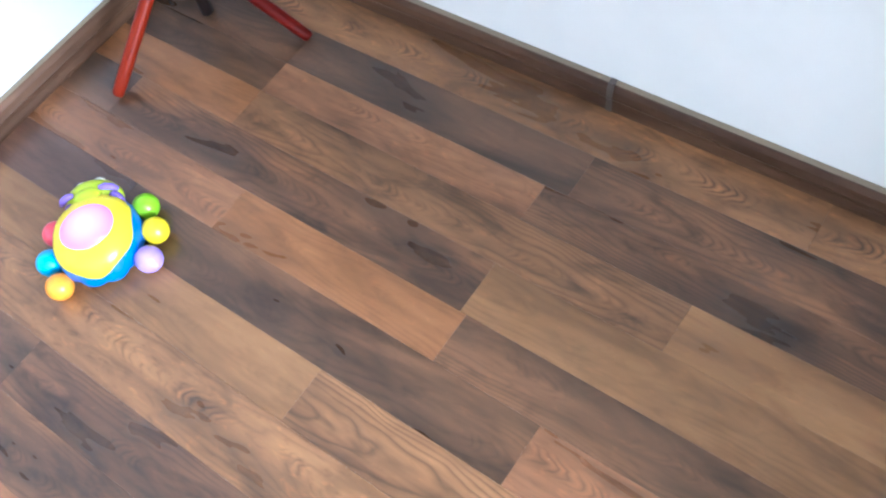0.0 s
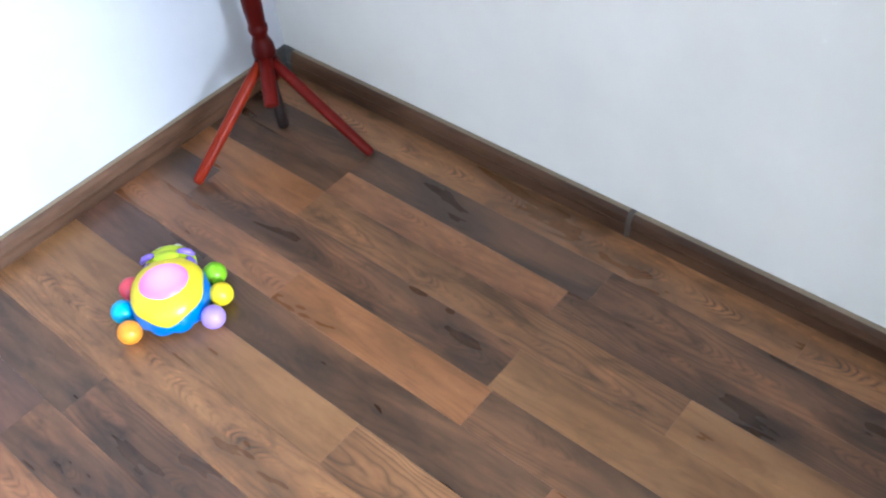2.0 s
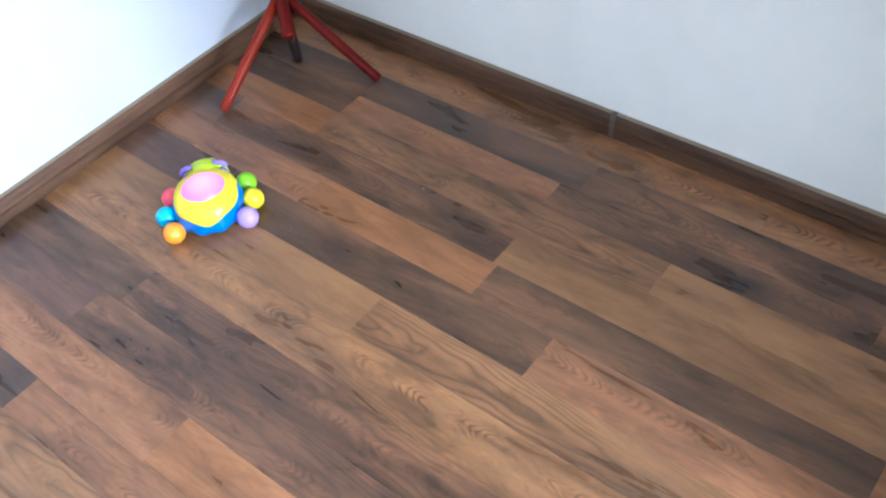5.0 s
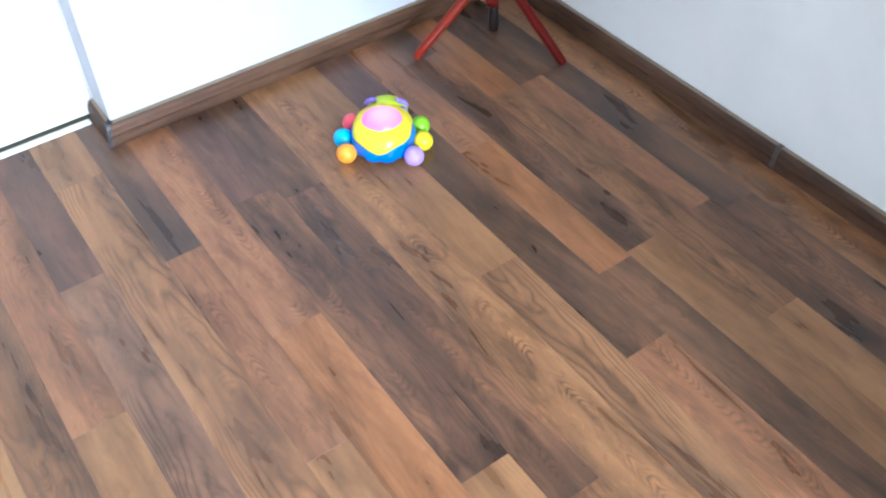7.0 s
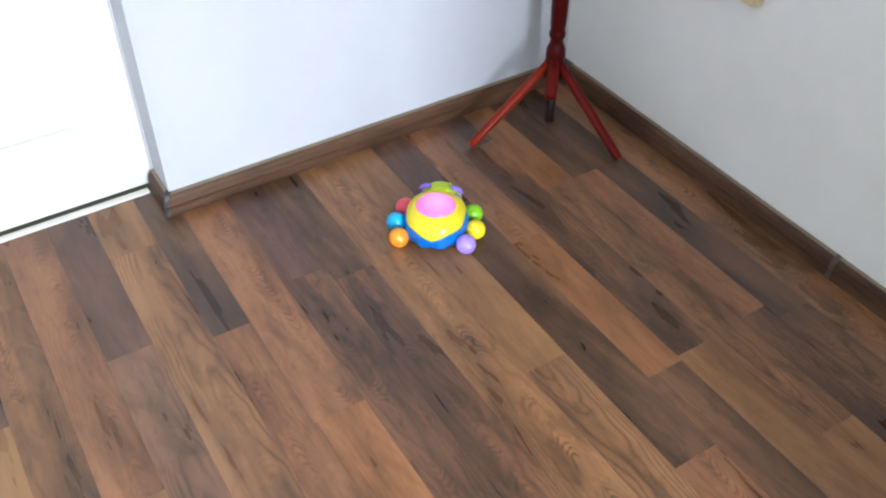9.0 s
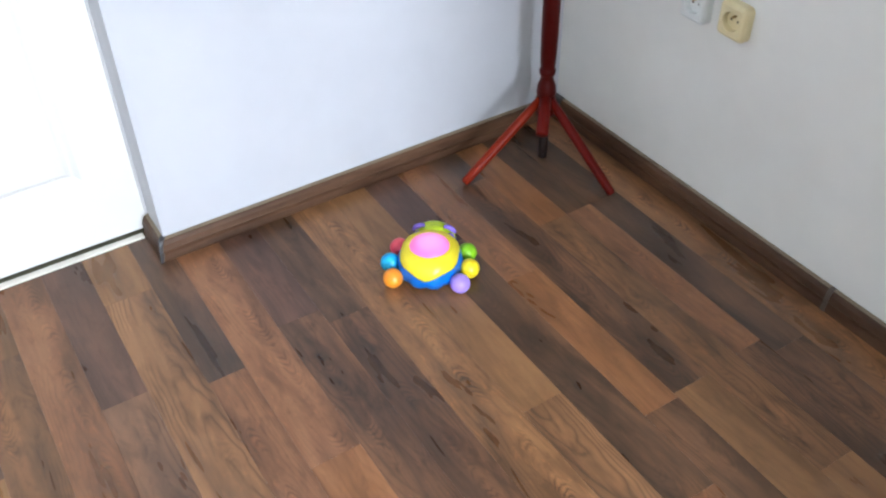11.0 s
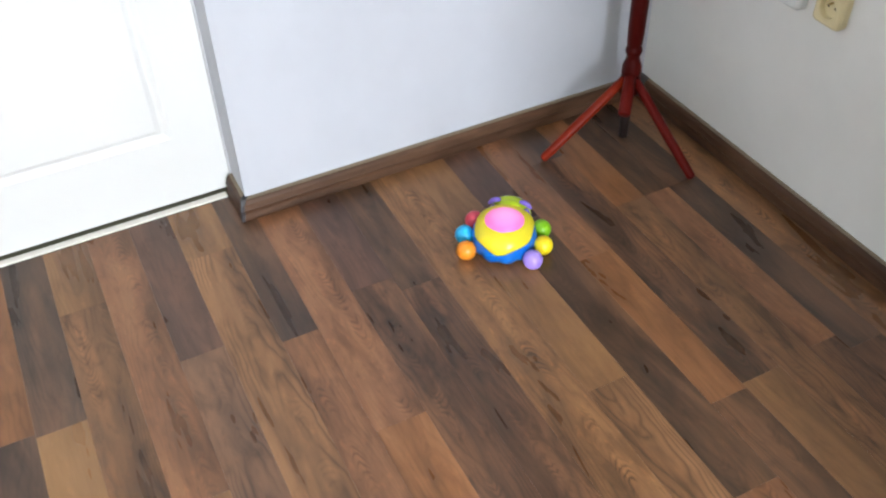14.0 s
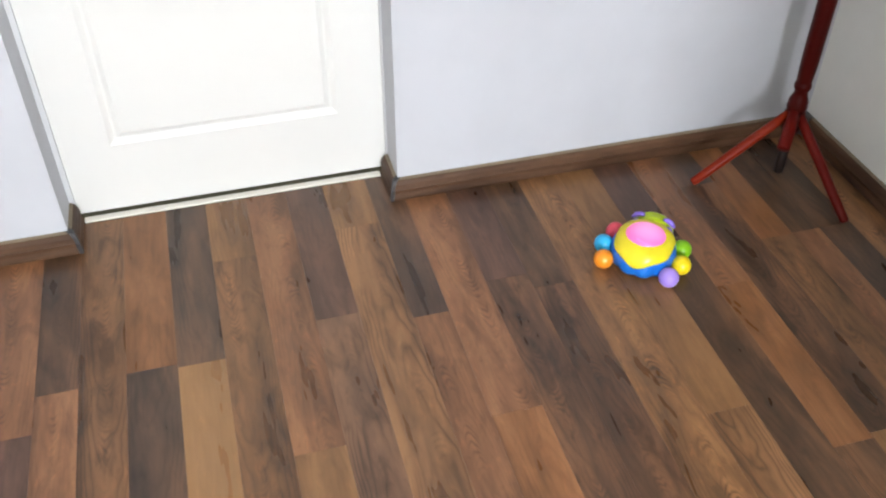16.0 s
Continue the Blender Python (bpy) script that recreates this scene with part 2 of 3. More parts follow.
def add_box(bm, a, b, bevel=0.0, segs=2):
    a, b = Vector(a), Vector(b)
    r = bmesh.ops.create_cube(bm, size=1, matrix=Matrix.Translation((a + b) / 2) @ Matrix.Diagonal((*(b - a), 1)))
    if bevel:
        es = {e for v in r["verts"] for e in v.link_edges}
        bmesh.ops.bevel(bm, geom=list(es), offset=bevel, segments=segs, profile=0.6, affect="EDGES")
    return bm


def box_mesh(a, b, bevel=0.0, segs=2):
    return add_box(bmesh.new(), a, b, bevel, segs)


def sweep(bm, profile, start, end, up=Vector((0, 0, 1)), out=Vector((0, 0, 0)), cut0=0.0, cut1=0.0):
    """Extrude a closed profile of (distance from the wall, height) from start to end; out points into the room.
    cut0, cut1: mitre at either end, in metres of run for each metre off the wall."""
    start, end = Vector(start), Vector(end)
    way = (end - start).normalized()
    rings = []
    for p, cut in ((start, cut0), (end, cut1)):
        rings.append([bm.verts.new(p + out * d + up * h + way * (cut * d)) for d, h in profile])
    n = len(profile)
    for i in range(n):
        bm.faces.new((rings[0][i], rings[0][(i + 1) % n], rings[1][(i + 1) % n], rings[1][i]))
    bm.faces.new(rings[0])
    bm.faces.new(rings[1])
    bmesh.ops.recalc_face_normals(bm, faces=bm.faces[:])


def lathe(profile, segs=32, axis_start=(0, 0, 0)):
    """Turned solid about z from a list of (radius, height)."""
    bm = bmesh.new()
    rings = []
    o = Vector(axis_start)
    for r, z in profile:
        if r < 1e-6:
            rings.append([bm.verts.new(o + Vector((0, 0, z)))])
        else:
            rings.append([bm.verts.new(o + Vector((r * math.cos(2 * math.pi * i / segs), r * math.sin(2 * math.pi * i / segs), z))) for i in range(segs)])
    for a, b in zip(rings, rings[1:]):
        for i in range(segs):
            j = (i + 1) % segs
            vs = [a[i % len(a)], a[j % len(a)], b[j % len(b)], b[i % len(b)]]
            vs = list(dict.fromkeys(vs))
            if len(vs) > 2:
                bm.faces.new(vs)
    bmesh.ops.recalc_face_normals(bm, faces=bm.faces[:])
    return bm


def ellipsoid(center, radii, rot=None, u=24, v=16):
    bm = bmesh.new()
    m = Matrix.Translation(center) @ (rot or Matrix.Identity(4)) @ Matrix.Diagonal((*radii, 1))
    bmesh.ops.create_uvsphere(bm, u_segments=u, v_segments=v, radius=1, matrix=m)
    return bm


def tube(points, radii, segs=14):
    """Round bar through the points, with a radius at each."""
    bm = bmesh.new()
    pts = [Vector(p) for p in points]
    rings = []
    for i, p in enumerate(pts):
        way = (pts[min(i + 1, len(pts) - 1)] - pts[max(i - 1, 0)]).normalized()
        side = way.cross(Vector((0, 0, 1)) if abs(way.z) < 0.95 else Vector((1, 0, 0))).normalized()
        up = side.cross(way)
        rings.append([bm.verts.new(p + radii[i] * (math.cos(2 * math.pi * k / segs) * side + math.sin(2 * math.pi * k / segs) * up)) for k in range(segs)])
    for a, b in zip(rings, rings[1:]):
        for i in range(segs):
            bm.faces.new((a[i], a[(i + 1) % segs], b[(i + 1) % segs], b[i]))
    bm.faces.new(rings[0])
    bm.faces.new(rings[-1])
    bmesh.ops.recalc_face_normals(bm, faces=bm.faces[:])
    return bm


# ---- walls and ceiling ----
DOOR_X0, DOOR_X1, DOOR_H, WALL_T = -1.912, -1.138, 2.08, 0.16


def structure(name, bm, mat):
    return tagged(mesh_object(name, bm, mat), kind="structure")


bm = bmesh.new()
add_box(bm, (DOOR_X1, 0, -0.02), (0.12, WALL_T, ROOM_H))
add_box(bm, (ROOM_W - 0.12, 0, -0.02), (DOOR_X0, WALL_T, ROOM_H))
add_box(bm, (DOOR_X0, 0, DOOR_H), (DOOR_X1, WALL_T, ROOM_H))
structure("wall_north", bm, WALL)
structure("wall_east", box_mesh((0, ROOM_S - 0.2, -0.02), (0.12, 0, ROOM_H)), WALL_EAST)
# unseen block added to keep window light off the east side
structure("wall_nib", box_mesh((-0.63, ROOM_S, -0.02), (0, -1.80, ROOM_H)), WALL_CREAM)
structure("wall_west", box_mesh((ROOM_W - 0.12, ROOM_S - 0.2, -0.02), (ROOM_W, 0, ROOM_H)), WALL_CREAM)
bm = bmesh.new()
add_box(bm, (ROOM_W, ROOM_S - 0.2, -0.02), (WIN[0], ROOM_S, ROOM_H))
add_box(bm, (WIN[1], ROOM_S - 0.2, -0.02), (0, ROOM_S, ROOM_H))
add_box(bm, (WIN[0], ROOM_S - 0.2, -0.02), (WIN[1], ROOM_S, WIN[2]))
add_box(bm, (WIN[0], ROOM_S - 0.2, WIN[3]), (WIN[1], ROOM_S, ROOM_H))
structure("wall_south", bm, WALL_CREAM)
structure("ceiling", box_mesh((ROOM_W - 0.12, ROOM_S - 0.2, ROOM_H), (0.12, WALL_T, ROOM_H + 0.1)), CEIL)
# unseen panel added behind the leaf so the gap under it stays dark
structure("wall_corridor", box_mesh((DOOR_X0 - 0.2, WALL_T + 0.002, -0.3), (DOOR_X1 + 0.2, WALL_T + 0.06, 2.3)), SLAB)

window = tagged(new("window_1"), "white framed window in the wall behind the camera", "window", kind="structure")
bm = bmesh.new()
for a, b in (((WIN[0], WIN[2]), (WIN[0] + 0.05, WIN[3])), ((WIN[1] - 0.05, WIN[2]), (WIN[1], WIN[3])),
             ((WIN[0] + 0.05, WIN[2]), (WIN[1] - 0.05, WIN[2] + 0.05)), ((WIN[0] + 0.05, WIN[3] - 0.05), (WIN[1] - 0.05, WIN[3]))):
    add_box(bm, (a[0], ROOM_S - 0.19, a[1]), (b[0], ROOM_S - 0.13, b[1]), 0.004, 1)
part("window_frame", bm, FRAMEPAINT, window)
glass = part("pane", box_mesh((WIN[0] + 0.05, ROOM_S - 0.165, WIN[2] + 0.05), (WIN[1] - 0.05, ROOM_S - 0.16, WIN[3] - 0.05)), GLASS, window)
glass.visible_shadow = False

# ---- door ----
door = tagged(new("door_1"), "white moulded panel door, closed, in a shallow opening", "door", kind="structure")
LEAF_Y, LX0, LX1, LZ0, LZ1 = 0.118, DOOR_X0 + 0.0122, DOOR_X1 - 0.0042, 0.0100, 2.047


def moulded_leaf():
    """Door leaf with two recessed, profiled panels on its front."""
    bm = bmesh.new()
    xs = [LX0, LX0 + 0.112, LX1 - 0.112, LX1]
    zs = [LZ0, 0.187, 0.86, 0.98, 1.90, LZ1]
    steps = [(0.0, 0.0), (0.013, 0.0075), (0.018, 0.0078), (0.030, 0.001)]   # inset, depth of the moulding
    for i in range(3):
        for j in range(5):
            x0, x1, z0, z1 = xs[i], xs[i + 1], zs[j], zs[j + 1]
            if i == 1 and j in (1, 3):
                last = None
                for ins, dep in steps:
                    ring = [bm.verts.new((x, LEAF_Y + dep, z)) for x, z in
                            ((x0 + ins, z0 + ins), (x1 - ins, z0 + ins), (x1 - ins, z1 - ins), (x0 + ins, z1 - ins))]
                    if last:
                        for k in range(4):
                            bm.faces.new((last[k], last[(k + 1) % 4], ring[(k + 1) % 4], ring[k]))
                    last = ring
                bm.faces.new(last)
            else:
                bm.faces.new([bm.verts.new(c) for c in ((x0, LEAF_Y, z0), (x1, LEAF_Y, z0), (x1, LEAF_Y, z1), (x0, LEAF_Y, z1))])
    bmesh.ops.remove_doubles(bm, verts=bm.verts[:], dist=1e-5)
    back = 0.04
    front = [e for e in bm.edges if e.is_boundary]
    r = bmesh.ops.extrude_edge_only(bm, edges=front)
    vs = [v for v in r["geom"] if isinstance(v, bmesh.types.BMVert)]
    for v in vs:
        v.co.y = LEAF_Y + back
    bmesh.ops.contextual_create(bm, geom=[e for e in r["geom"] if isinstance(e, bmesh.types.BMEdge)])
    bmesh.ops.recalc_face_normals(bm, faces=bm.faces[:])
    return bm


part("leaf", moulded_leaf(), DOORPAINT, door, "white lacquered leaf with moulded panels")
for name, a, b in (("jamb", (DOOR_X0, 0.1085, 0), (DOOR_X0 + 0.012, WALL_T, DOOR_H)),
                   ("jamb", (DOOR_X1 - 0.004, 0.1085, 0), (DOOR_X1, WALL_T, DOOR_H)),
                   ("head_jamb", (DOOR_X0 + 0.012, 0.1085, DOOR_H - 0.03), (DOOR_X1 - 0.004, WALL_T, DOOR_H))):
    part(name, box_mesh(a, b, 0.0015, 2), FRAMEPAINT, door)
structure("trim_sill", box_mesh((DOOR_X0 + 0.012, 0.1085, -0.008), (DOOR_X1 - 0.004, WALL_T, 0.002)), OLIVE)
structure("threshold", box_mesh((DOOR_X0 + 0.024, 0.0885, 0.0), (DOOR_X1 - 0.024, 0.1080, 0.006), 0.003, 2), ALU)

# ---- skirting boards ----
PROFILE = [(0.0, 0.0), (0.022, 0.0), (0.022, 0.006), (0.019, 0.017), (0.0185, 0.024), (0.020, 0.028), (0.0185, 0.032), (0.016, 0.042),
           (0.013, 0.047), (0.0105, 0.0505), (0.009, 0.0515), (0.0, 0.0515)]
LIP = [(0.0002, 0.0516), (0.0085, 0.0516), (0.0060, 0.0530), (0.0015, 0.0545), (0.0002, 0.0545)]


def skirting(start, end, out, mat, cut0=0.0, cut1=0.0):
    bm = bmesh.new()
    sweep(bm, PROFILE, start, end, out=Vector(out), cut0=cut0, cut1=cut1)
    board = structure("baseboard", bm, mat)
    bm = bmesh.new()
    sweep(bm, LIP, start, end, out=Vector(out), cut0=cut0, cut1=cut1)
    part("sealing_lip", bm, LIP_TAN, board, "pale tan top lip, caught light in its colour")
    return board


SK_J = -0.955
skirting((0, -0.001, 0), (0, SK_J + 0.001, 0), (-1, 0, 0), SKIRT_Y, cut0=1)
skirting((0, SK_J - 0.001, 0), (0, -1.799, 0), (-1, 0, 0), SKIRT_Y)
skirting((DOOR_X1, 0, 0), (-0.001, 0, 0), (0, -1, 0), SKIRT_X, cut0=-1, cut1=-1)
skirting((ROOM_W, 0, 0), (DOOR_X0, 0, 0), (0, -1, 0), SKIRT_X, cut1=1)
skirting((DOOR_X1, 0, 0), (DOOR_X1, 0.1055, 0), (-1, 0, 0), SKIRT_Y, cut0=-1)
skirting((DOOR_X0, 0, 0), (DOOR_X0, 0.1055, 0), (1, 0, 0), SKIRT_Y, cut0=-1)
skirting((ROOM_W, 0, 0), (ROOM_W, ROOM_S, 0), (1, 0, 0), SKIRT_Y)


def clip_cover(name, label, pieces, mat):
    """Thin plastic cover clipped over a joint of the skirting."""
    bm = bmesh.new()
    fat = [(d + 0.0015 if d > 0 else 0, h + (0.0036 if h > 0.045 else 0.0012 if h > 0.03 else 0)) for d, h in PROFILE]
    for start, end, out, c0, c1 in pieces:
        sweep(bm, fat, start, end, out=Vector(out), cut0=c0, cut1=c1)
    return tagged(mesh_object(name, bm, mat), label, "skirting cover", kind="structure")


clip_cover("trim_joint", "dark plastic joint cover clipped over the skirting", [((0, SK_J + 0.0055, 0), (0, SK_J - 0.0055, 0), (-1, 0, 0), 0, 0)], CAP)
clip_cover("trim_inner_corner", "grey plastic inside corner cover on the skirting",
           [((0, 0, 0), (0, -0.034, 0), (-1, 0, 0), 1, 0), ((-0.034, 0, 0), (0, 0, 0), (0, -1, 0), 0, -1)], CAP_GREY)
clip_cover("trim_outer_corner", "dark grey plastic corner cover at the door opening",
           [((DOOR_X1, 0, 0), (DOOR_X1 + 0.008, 0, 0), (0, -1, 0), -1, -1), ((DOOR_X1, 0, 0), (DOOR_X1, 0.010, 0), (-1, 0, 0), -1, -1)], CAP_BLUE)
clip_cover("trim_outer_corner", "dark grey plastic corner cover at the door opening",
           [((DOOR_X0 - 0.008, 0, 0), (DOOR_X0, 0, 0), (0, -1, 0), 1, 1), ((DOOR_X0, 0, 0), (DOOR_X0, 0.012, 0), (1, 0, 0), -1, -1)], CAP_BLUE)


# ---- coat stand ----
def coat_stand():
    """Turned mahogany pole on slanting legs."""
    root = tagged(new("coat_stand"), "varnished mahogany coat stand on slanting legs in the corner", "coat stand")
    root.location = (-0.170, -0.160, 0)
    part("pole", lathe([(0, 0.128), (0.018, 0.128), (0.0235, 0.134), (0.0255, 0.146), (0.0258, 0.174), (0.0238, 0.182),
                        (0.0215, 0.186), (0.0245, 0.190), (0.0250, 0.198), (0.0235, 0.204), (0.0240, 0.210), (0.0208, 0.220), (0.0170, 0.230), (0.0160, 0.240),
                        (0.0195, 0.246), (0.0208, 0.253), (0.0198, 0.260), (0.0172, 0.264), (0.0188, 0.272), (0.0202, 0.299), (0.0210, 0.354), (0.0214, 0.47),
                        (0.0220, 0.80), (0.0205, 1.10), (0.0230, 1.12), (0.0205, 1.14), (0.0195, 1.50), (0.0235, 1.53), (0.0195, 1.56), (0.0180, 1.70),
                        (0.026, 1.72), (0.030, 1.745), (0.022, 1.772), (0, 1.780)], 28), MAHOGANY_SHADE, root, "turned mahogany pole with shade in its colour", smooth=True)
    part("shaft", lathe([(0, 0), (0.0105, 0), (0.0120, 0.002), (0.0120, 0.135), (0, 0.135)], 20), SHAFT_SHADE, root, "dark shaft standing on the floor, shade in its colour", smooth=True)
    for dx, dy, mat in ((-0.239, 0.004, MAHOGANY), (0.036, -0.233, MAHOGANY_HALF_SHADE)):
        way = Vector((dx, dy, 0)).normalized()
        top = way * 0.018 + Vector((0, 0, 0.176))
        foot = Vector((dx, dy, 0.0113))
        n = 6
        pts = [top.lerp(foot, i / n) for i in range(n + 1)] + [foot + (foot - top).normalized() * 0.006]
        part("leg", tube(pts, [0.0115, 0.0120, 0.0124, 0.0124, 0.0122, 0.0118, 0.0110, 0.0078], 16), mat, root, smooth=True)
    # short stub between the two legs
    a, b = Vector((-0.008, -0.009, 0.186)), Vector((-0.066, -0.075, 0.130))
    part("stub", tube([a, a.lerp(b, 0.5), a.lerp(b, 0.97), b], [0.0150, 0.0155, 0.0155, 0.0140], 20), MAHOGANY_HALF_SHADE, root, "short cut-off stub", smooth=True)
    return root


coat_stand()


# ---- wall sockets ----
def rounded_rect(hw, hh, r, n=5):
    pts = []
    for cx, cy, a0 in ((hw - r, hh - r, 0), (-(hw - r), hh - r, 90), (-(hw - r), -(hh - r), 180), (hw - r, -(hh - r), 270)):
        for k in range(n + 1):
            a = radians(a0 + 90 * k / n)
            pts.append((cx + r * math.cos(a), cy + r * math.sin(a)))
    return pts


def wall_socket(y, z, mat, label, sag=0.0):
    """Surface socket: bevelled plate, dished insert with two holes and an earth pin. Built facing -x."""
    root = tagged(new("wall_socket"), label, "wall socket", "sockets on the wall")
    bm = bmesh.new()
    rings = []
    for off, x in ((0.0, 0.0), (0.0, -0.016), (0.003, -0.022), (0.008, -0.0255)):
        rings.append([bm.verts.new((x, a, b)) for a, b in rounded_rect(0.037 - off, 0.039 - off, 0.012 - off * 0.6)])
    n = len(rings[0])
    circle = []
    for r, x in ((0.0225, -0.0255), (0.0215, -0.024), (0.0205, -0.012)):
        circle.append([bm.verts.new((x, r * math.cos(2 * math.pi * i / n), r * math.sin(2 * math.pi * i / n))) for i in range(n)])
    for a, b in zip(rings, rings[1:]):
        for i in range(n):
            bm.faces.new((a[i], a[(i + 1) % n], b[(i + 1) % n], b[i]))
    for a, b in zip([rings[-1]] + circle, circle):
        for i in range(n):
            bm.faces.new((a[i], a[(i + 1) % n], b[(i + 1) % n], b[i]))
    bm.faces.new(rings[0])
    bm.faces.new(circle[-1])
    bmesh.ops.recalc_face_normals(bm, faces=bm.faces[:])
    plate = part("plate", bm, mat, root)
    for s in (-1, 1):
        part("hole", box_mesh((-0.0132, s * 0.0095 - 0.0026, -0.0026), (-0.0118, s * 0.0095 + 0.0026, 0.0026), 0.0004, 1), DARK_PL, plate)
    part("earth_pin", tube([(-0.012, 0, 0.010), (-0.022, 0, 0.010), (-0.024, 0, 0.010)], [0.0024, 0.0024, 0.001], 10), METAL, plate, smooth=True)
    root.matrix_basis = pose(0, y, z, sag, 0, 0)
    return root


wall_socket(-0.454, 0.505, WHITE_PL, "white plastic wall socket on the plain wall")
wall_socket(-0.565, 0.510, CREAM_PL, "cream yellowed plastic wall socket on the plain wall", 1.5)


# ---- toy beetle ----
def toy_plastic(name, col, rough=0.28):
    return plastic("toy_" + name, col, rough, 0.08)


def toy_beetle():
    root = tagged(new("toy_beetle"), "plastic toy beetle with coloured ball feet and glowing pink dome", "toy")
    blue, yellow = toy_plastic("blue", (0.006, 0.16, 0.62)), toy_plastic("yellow", (0.86, 0.72, 0.02))
    lime, violet = toy_plastic("lime", (0.48, 0.62, 0.015)), toy_plastic("violet", (0.22, 0.14, 0.62))
    white, black = toy_plastic("white", (0.85, 0.85, 0.85)), toy_plastic("black", (0.015, 0.012, 0.012))
    # light dome: bright where the bulb sits behind it, pink towards its rim
    dome = material("toy_dome", (0.85, 0.14, 0.42), 0.3)
    p = dome.node_tree.nodes["Principled BSDF"]
    co = dome.node_tree.nodes.new("ShaderNodeTexCoord")
    away = node(dome, "ShaderNodeVectorMath")
    away.operation = "DISTANCE"
    away.inputs[1].default_value = (0.004, -0.003, 0.0945)
    link(dome, co.outputs["Object"], away.inputs[0])
    glow = ramp(dome, away.outputs["Value"], [(0.010, (0.95, 0.50, 0.78)), (0.028, (0.88, 0.34, 0.64)), (0.042, (0.60, 0.14, 0.38))])
    link(dome, glow.outputs[0], p.inputs["Emission Color"])
    p.inputs["Emission Strength"].default_value = 0.65

    RX, RY, N = 0.073, 0.078, 72

    def ring(bm, f, z, lobes):
        out = []
        for i in range(N):
            a = 2 * math.pi * i / N
            k = f * (1 + lobes * (abs(math.cos(5 * a)) - 0.6))
            out.append(bm.verts.new((RX * k * math.cos(a), RY * k * math.sin(a), z)))
        return out

    def skin(bm, rings):
        for a, b in zip(rings, rings[1:]):
            for i in range(N):
                bm.faces.new((a[i], a[(i + 1) % N], b[(i + 1) % N], b[i]))
        bm.faces.new(rings[0])
        bm.faces.new(rings[-1])
        bmesh.ops.recalc_face_normals(bm, faces=bm.faces[:])
        return bm

    bm = bmesh.new()
    part("body", skin(bm, [ring(bm, f, z, l) for f, z, l in ((0.80, 0.006, 0.08), (0.93, 0.009, 0.09), (1.0, 0.018, 0.08), (1.01, 0.028, 0.05),
                                                                     (0.985, 0.042, 0.02), (0.925, 0.0525, 0), (0.86, 0.058, 0))]), blue, root, "blue scalloped lower body", smooth=True)

    def rim(a):
        """Height of the shell's wavy rim: drawn down to a point at the tail."""
        tail = abs((a - 1.5 * math.pi + math.pi) % (2 * math.pi) - math.pi)
        return 0.0535 + 0.0022 * math.cos(6 * a) - 0.0160 * max(0.0, 1 - tail / 1.25) ** 1.1

    def girth(z):
        """Half width of the body at a height, as a share of its full width."""
        steps = ((0.0, 1.01), (0.028, 1.01), (0.042, 0.985), (0.0525, 0.925), (0.058, 0.86))
        for (z0, f0), (z1, f1) in zip(steps, steps[1:]):
            if z <= z1:
                return f0 + (f1 - f0) * (z - z0) / (z1 - z0)
        return steps[-1][1]

    bm = bmesh.new()
    rows = []
    for t in (0.0, 0.06, 0.15, 0.3, 0.45, 0.6, 0.75, 0.88):
        up = math.sin(t * math.pi / 2)
        row = []
        for i in range(N):
            a = 2 * math.pi * i / N
            z = rim(a)
            k = (girth(z) + 0.012) * math.cos(t * math.pi / 2) ** 0.75
            row.append(bm.verts.new((RX * k * math.cos(a), RY * k * math.sin(a), z + (0.083 - z) * up)))
        rows.append(row)
    part("shell", skin(bm, rows), yellow, root, "yellow shell with a wavy rim", smooth=True)
    part("dome", ellipsoid((0, -0.003, 0.072), (0.0465, 0.044, 0.0225), u=32), dome, root, "glowing pink light dome", smooth=True)

    tilt = Matrix.Rotation(radians(-22), 4, "X")
    head = part("head", ellipsoid((0, 0.077, 0.037), (0.048, 0.027, 0.037), tilt), lime, root, "lime green head with eyes", smooth=True)
    part("crest", ellipsoid((0, 0.064, 0.069), (0.024, 0.016, 0.009)), lime, head, smooth=True)
    for s in (-1, 1):
        part("eye", ellipsoid((s * 0.0145, 0.100, 0.045), (0.0130, 0.006, 0.0150), tilt, 18, 12), white, head, "white eye", smooth=True)
        part("pupil", ellipsoid((s * 0.0120, 0.1055, 0.043), (0.0045, 0.003, 0.006), tilt, 14, 10), black, head, smooth=True)
        part("feeler", tube([(s * 0.022, 0.072, 0.0725), (s * 0.032, 0.071, 0.0725), (s * 0.042, 0.070, 0.0675), (s * 0.049, 0.069, 0.0595)],
                            [0.0040, 0.0060, 0.0062, 0.0035], 12), violet, head, "violet feeler", smooth=True)
        part("collar", ellipsoid((s * 0.038, 0.064, 0.040), (0.011, 0.013, 0.020), Matrix.Rotation(radians(s * 25), 4, "Z"), 16, 12), violet, root, smooth=True)
    part("nose", ellipsoid((0, 0.1065, 0.029), (0.008, 0.0045, 0.006), tilt, 16, 10), toy_plastic("red_orange", (0.75, 0.12, 0.02)), head, "red orange nose", smooth=True)

    feet = ((-0.078, 0.046, "red", (0.88, 0.10, 0.15)), (-0.090, -0.008, "sky", (0.03, 0.45, 0.80)), (-0.075, -0.060, "amber", (0.90, 0.30, 0.02)),
            (0.078, 0.046, "green", (0.24, 0.55, 0.01)), (0.090, -0.008, "sun", (0.88, 0.68, 0.01)), (0.075, -0.060, "lilac", (0.40, 0.27, 0.78)))
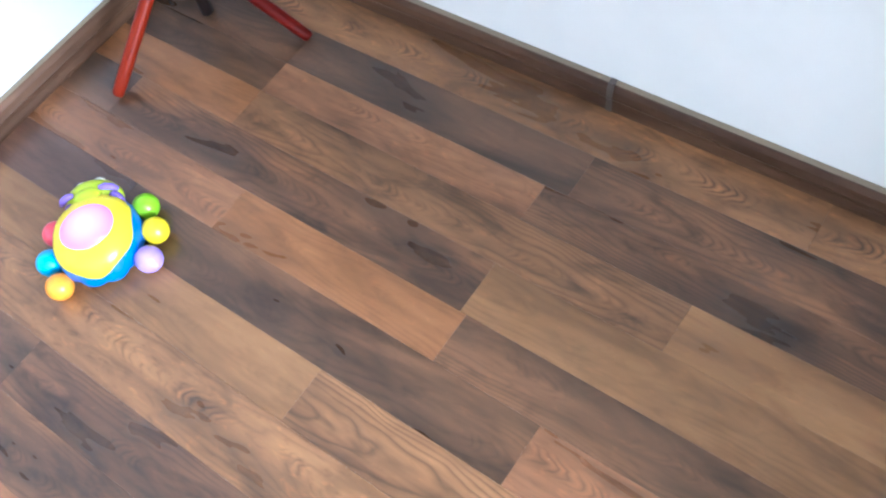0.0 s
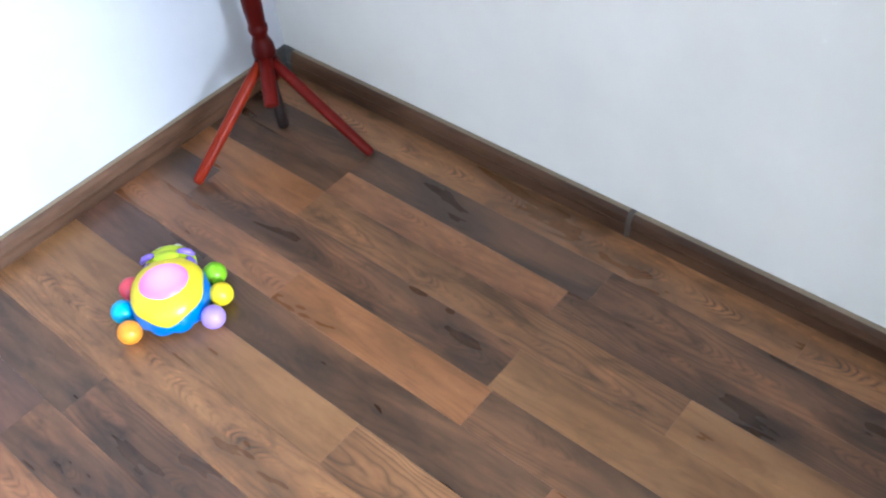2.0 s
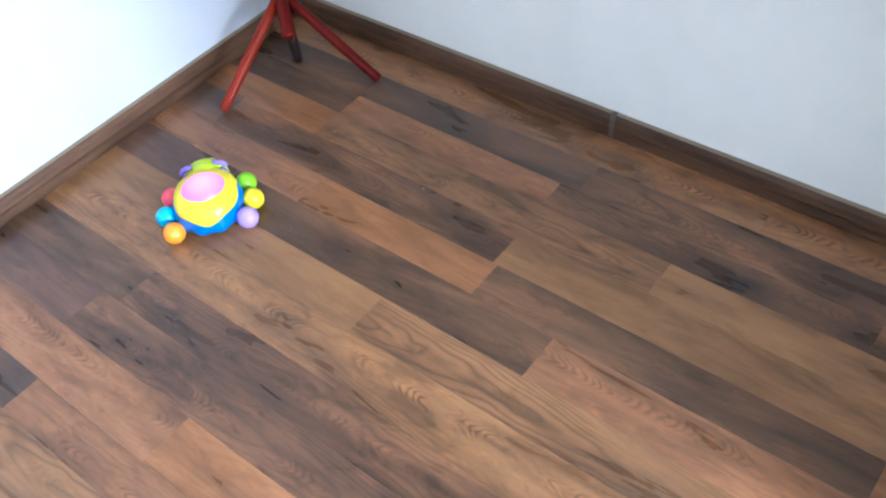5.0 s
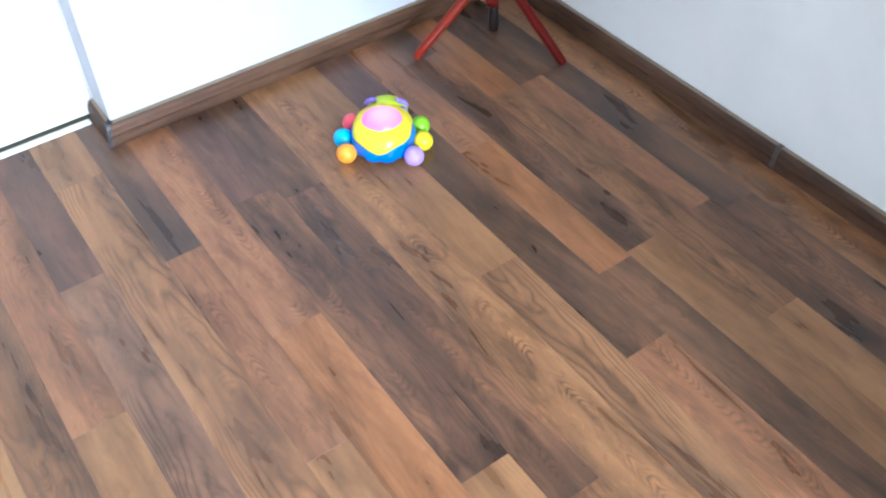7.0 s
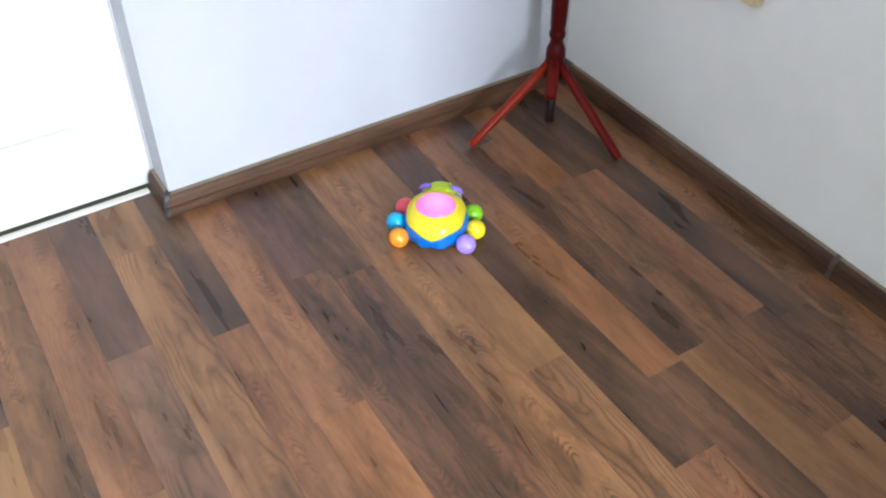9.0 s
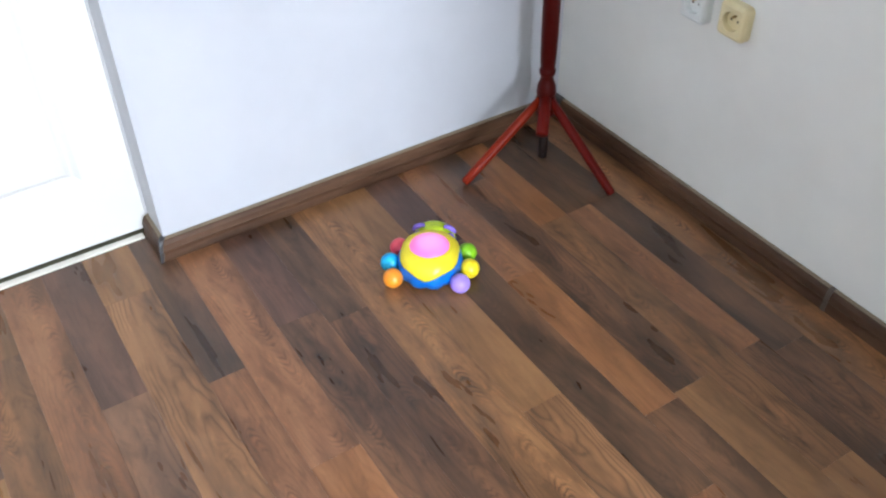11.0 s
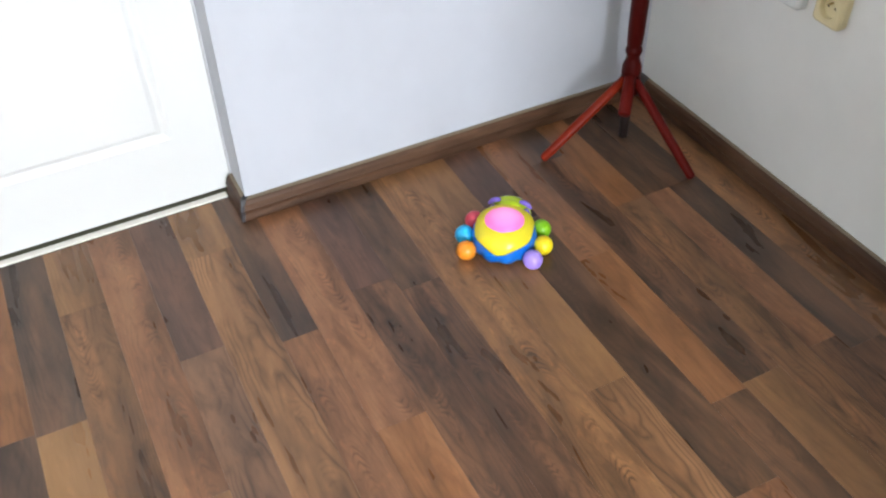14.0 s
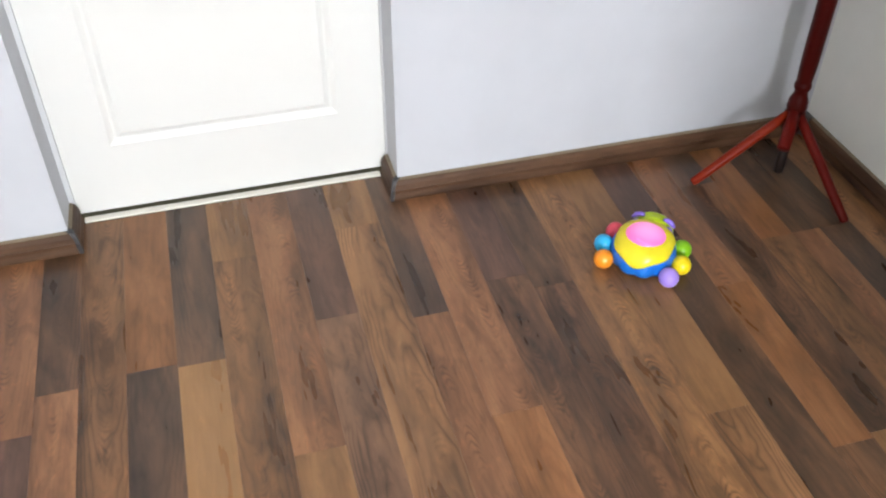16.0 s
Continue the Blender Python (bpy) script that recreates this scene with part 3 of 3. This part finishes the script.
    for x, y, name, col in feet:
        ball = part("ball_foot", ellipsoid((x, y, 0.0225), (0.0225, 0.0225, 0.0225), u=24, v=16), toy_plastic("ball_" + name, col), root, name + " coloured ball foot", smooth=True)
        inner = Vector((x, y, 0)) * 0.70
        part("axle", tube([(inner.x, inner.y, 0.026), (x * 0.88, y * 0.88, 0.0235)], [0.006, 0.006], 10), black, ball, smooth=True)
    for x, y in ((-0.045, 0.02), (0.045, 0.02), (0, -0.05)):
        bmw = lathe([(0, -0.004), (0.008, -0.004), (0.009, -0.002), (0.009, 0.002), (0.008, 0.004), (0, 0.004)], 18)
        bmesh.ops.transform(bmw, matrix=Matrix.Translation((x, y, 0.009)) @ Matrix.Rotation(radians(90), 4, "Y"), verts=bmw.verts[:])
        part("wheel", bmw, black, root, smooth=True)
    root.matrix_basis = pose(-0.655, -0.384, 0, 0, 0, -40)
    return root


toy_beetle()

# ---- floor ----
# joints between the strips, counted from the east wall
JOINTS = [-0.001, -0.112, -0.197, -0.269, -0.353, -0.447, -0.533, -0.630, -0.724, -0.832, -0.925, -1.022, -1.126,
          -1.206, -1.315, -1.408, -1.506, -1.605, -1.700, -1.801, -1.893, -1.976]
floor = structure("floor", box_mesh((ROOM_W - 0.12, ROOM_S - 0.2, -0.06), (0.12, WALL_T, -0.0085)), SLAB)
PIECES = {
    1: [(-1.33, "grain"), (-1.95, "grain")],
    2: [(-0.390, "dark"), (-0.985, "slate"), (-1.75, "grey")],
    3: [(-0.390, "dark"), (-0.945, "red"), (-1.60, "grey")],
    4: [(-0.392, "orange"), (-1.235, "brown"), (-1.90, "tan")],
    5: [(-0.158, "slate"), (-0.955, "grey"), (-1.85, "tan")],
    6: [(-0.512, "red"), (-0.967, "orange"), (-1.70, "dark")],
    7: [(-0.330, "plum"), (-1.150, "dark"), (-1.95, "red")],
    8: [(-0.833, "tan"), (-1.60, "swirl")],
    9: [(-1.42, "tangrain"), (-2.0, "brown")],
    10: [(-0.408, "dark"), (-1.30, "grey"), (-1.9, "brown")],
    11: [(-0.360, "plum"), (-1.177, "grey"), (-1.85, "tan")],
    12: [(-0.727, "red"), (-1.55, "orange")],
    13: [(-0.428, "slate"), (-0.996, "red"), (-1.80, "tan")],
    14: [(-0.092, "tan"), (-1.25, "swirl"), (-1.9, "brown")],
    15: [(-0.381, "plum"), (-1.22, "ash"), (-1.8, "red")],
    16: [(-0.720, "red"), (-1.50, "tan")],
    17: [(-0.134, "tan"), (-1.05, "brown"), (-1.7, "grey")],
    18: [(-0.440, "slate"), (-1.20, "pale")],
    19: [(-0.430, "orange"), (-1.30, "slate")],
    20: [(-1.10, "brown"), (-1.8, "red")],
    21: [(-0.445, "dark"), (-1.25, "red")],
    22: [(-0.540, "red"), (-1.40, "plum")],
    23: [(-0.300, "brown"), (-1.10, "orange")],
    24: [(-0.700, "dark"), (-1.50, "tan")],
}
rng = random.Random(7)
TONE_NAMES = list(TONES)


def plank(x0, x1, y0, y1, tone):
    """One printed strip of the laminate with a fine bevel round its face."""
    g, c, t = 0.00004, 0.00025, 0.008
    bm = bmesh.new()
    low = [bm.verts.new((x, y, -t)) for x, y in ((x0 + g, y0 + g), (x1 - g, y0 + g), (x1 - g, y1 - g), (x0 + g, y1 - g))]
    mid = [bm.verts.new((v.co.x, v.co.y, -c)) for v in low]
    top = [bm.verts.new((x, y, 0)) for x, y in ((x0 + g + c, y0 + g + c), (x1 - g - c, y0 + g + c), (x1 - g - c, y1 - g - c), (x0 + g + c, y1 - g - c))]
    for a, b in ((low, mid), (mid, top)):
        for i in range(4):
            bm.faces.new((a[i], a[(i + 1) % 4], b[(i + 1) % 4], b[i]))
    bm.faces.new(top)
    return part("plank", bm, TONES[tone], floor)


while JOINTS[-1] > ROOM_W + 0.05:
    JOINTS.append(max(JOINTS[-1] - 0.0955, ROOM_W + 0.001))
for n in range(1, len(JOINTS)):
    x1, x0 = JOINTS[n - 1], JOINTS[n]
    y1 = 0.088 if DOOR_X0 < (x0 + x1) / 2 and x1 - 0.02 < DOOR_X1 else -0.001
    todo = list(PIECES.get(n, []))
    while y1 > ROOM_S + 0.05:
        y0, tone = todo.pop(0) if todo else (y1 - rng.choice((0.45, 0.62, 0.8, 0.95)), rng.choice(TONE_NAMES))
        y0 = max(y0, ROOM_S + 0.001)
        plank(x0, x1, y0, y1, tone)
        y1 = y0
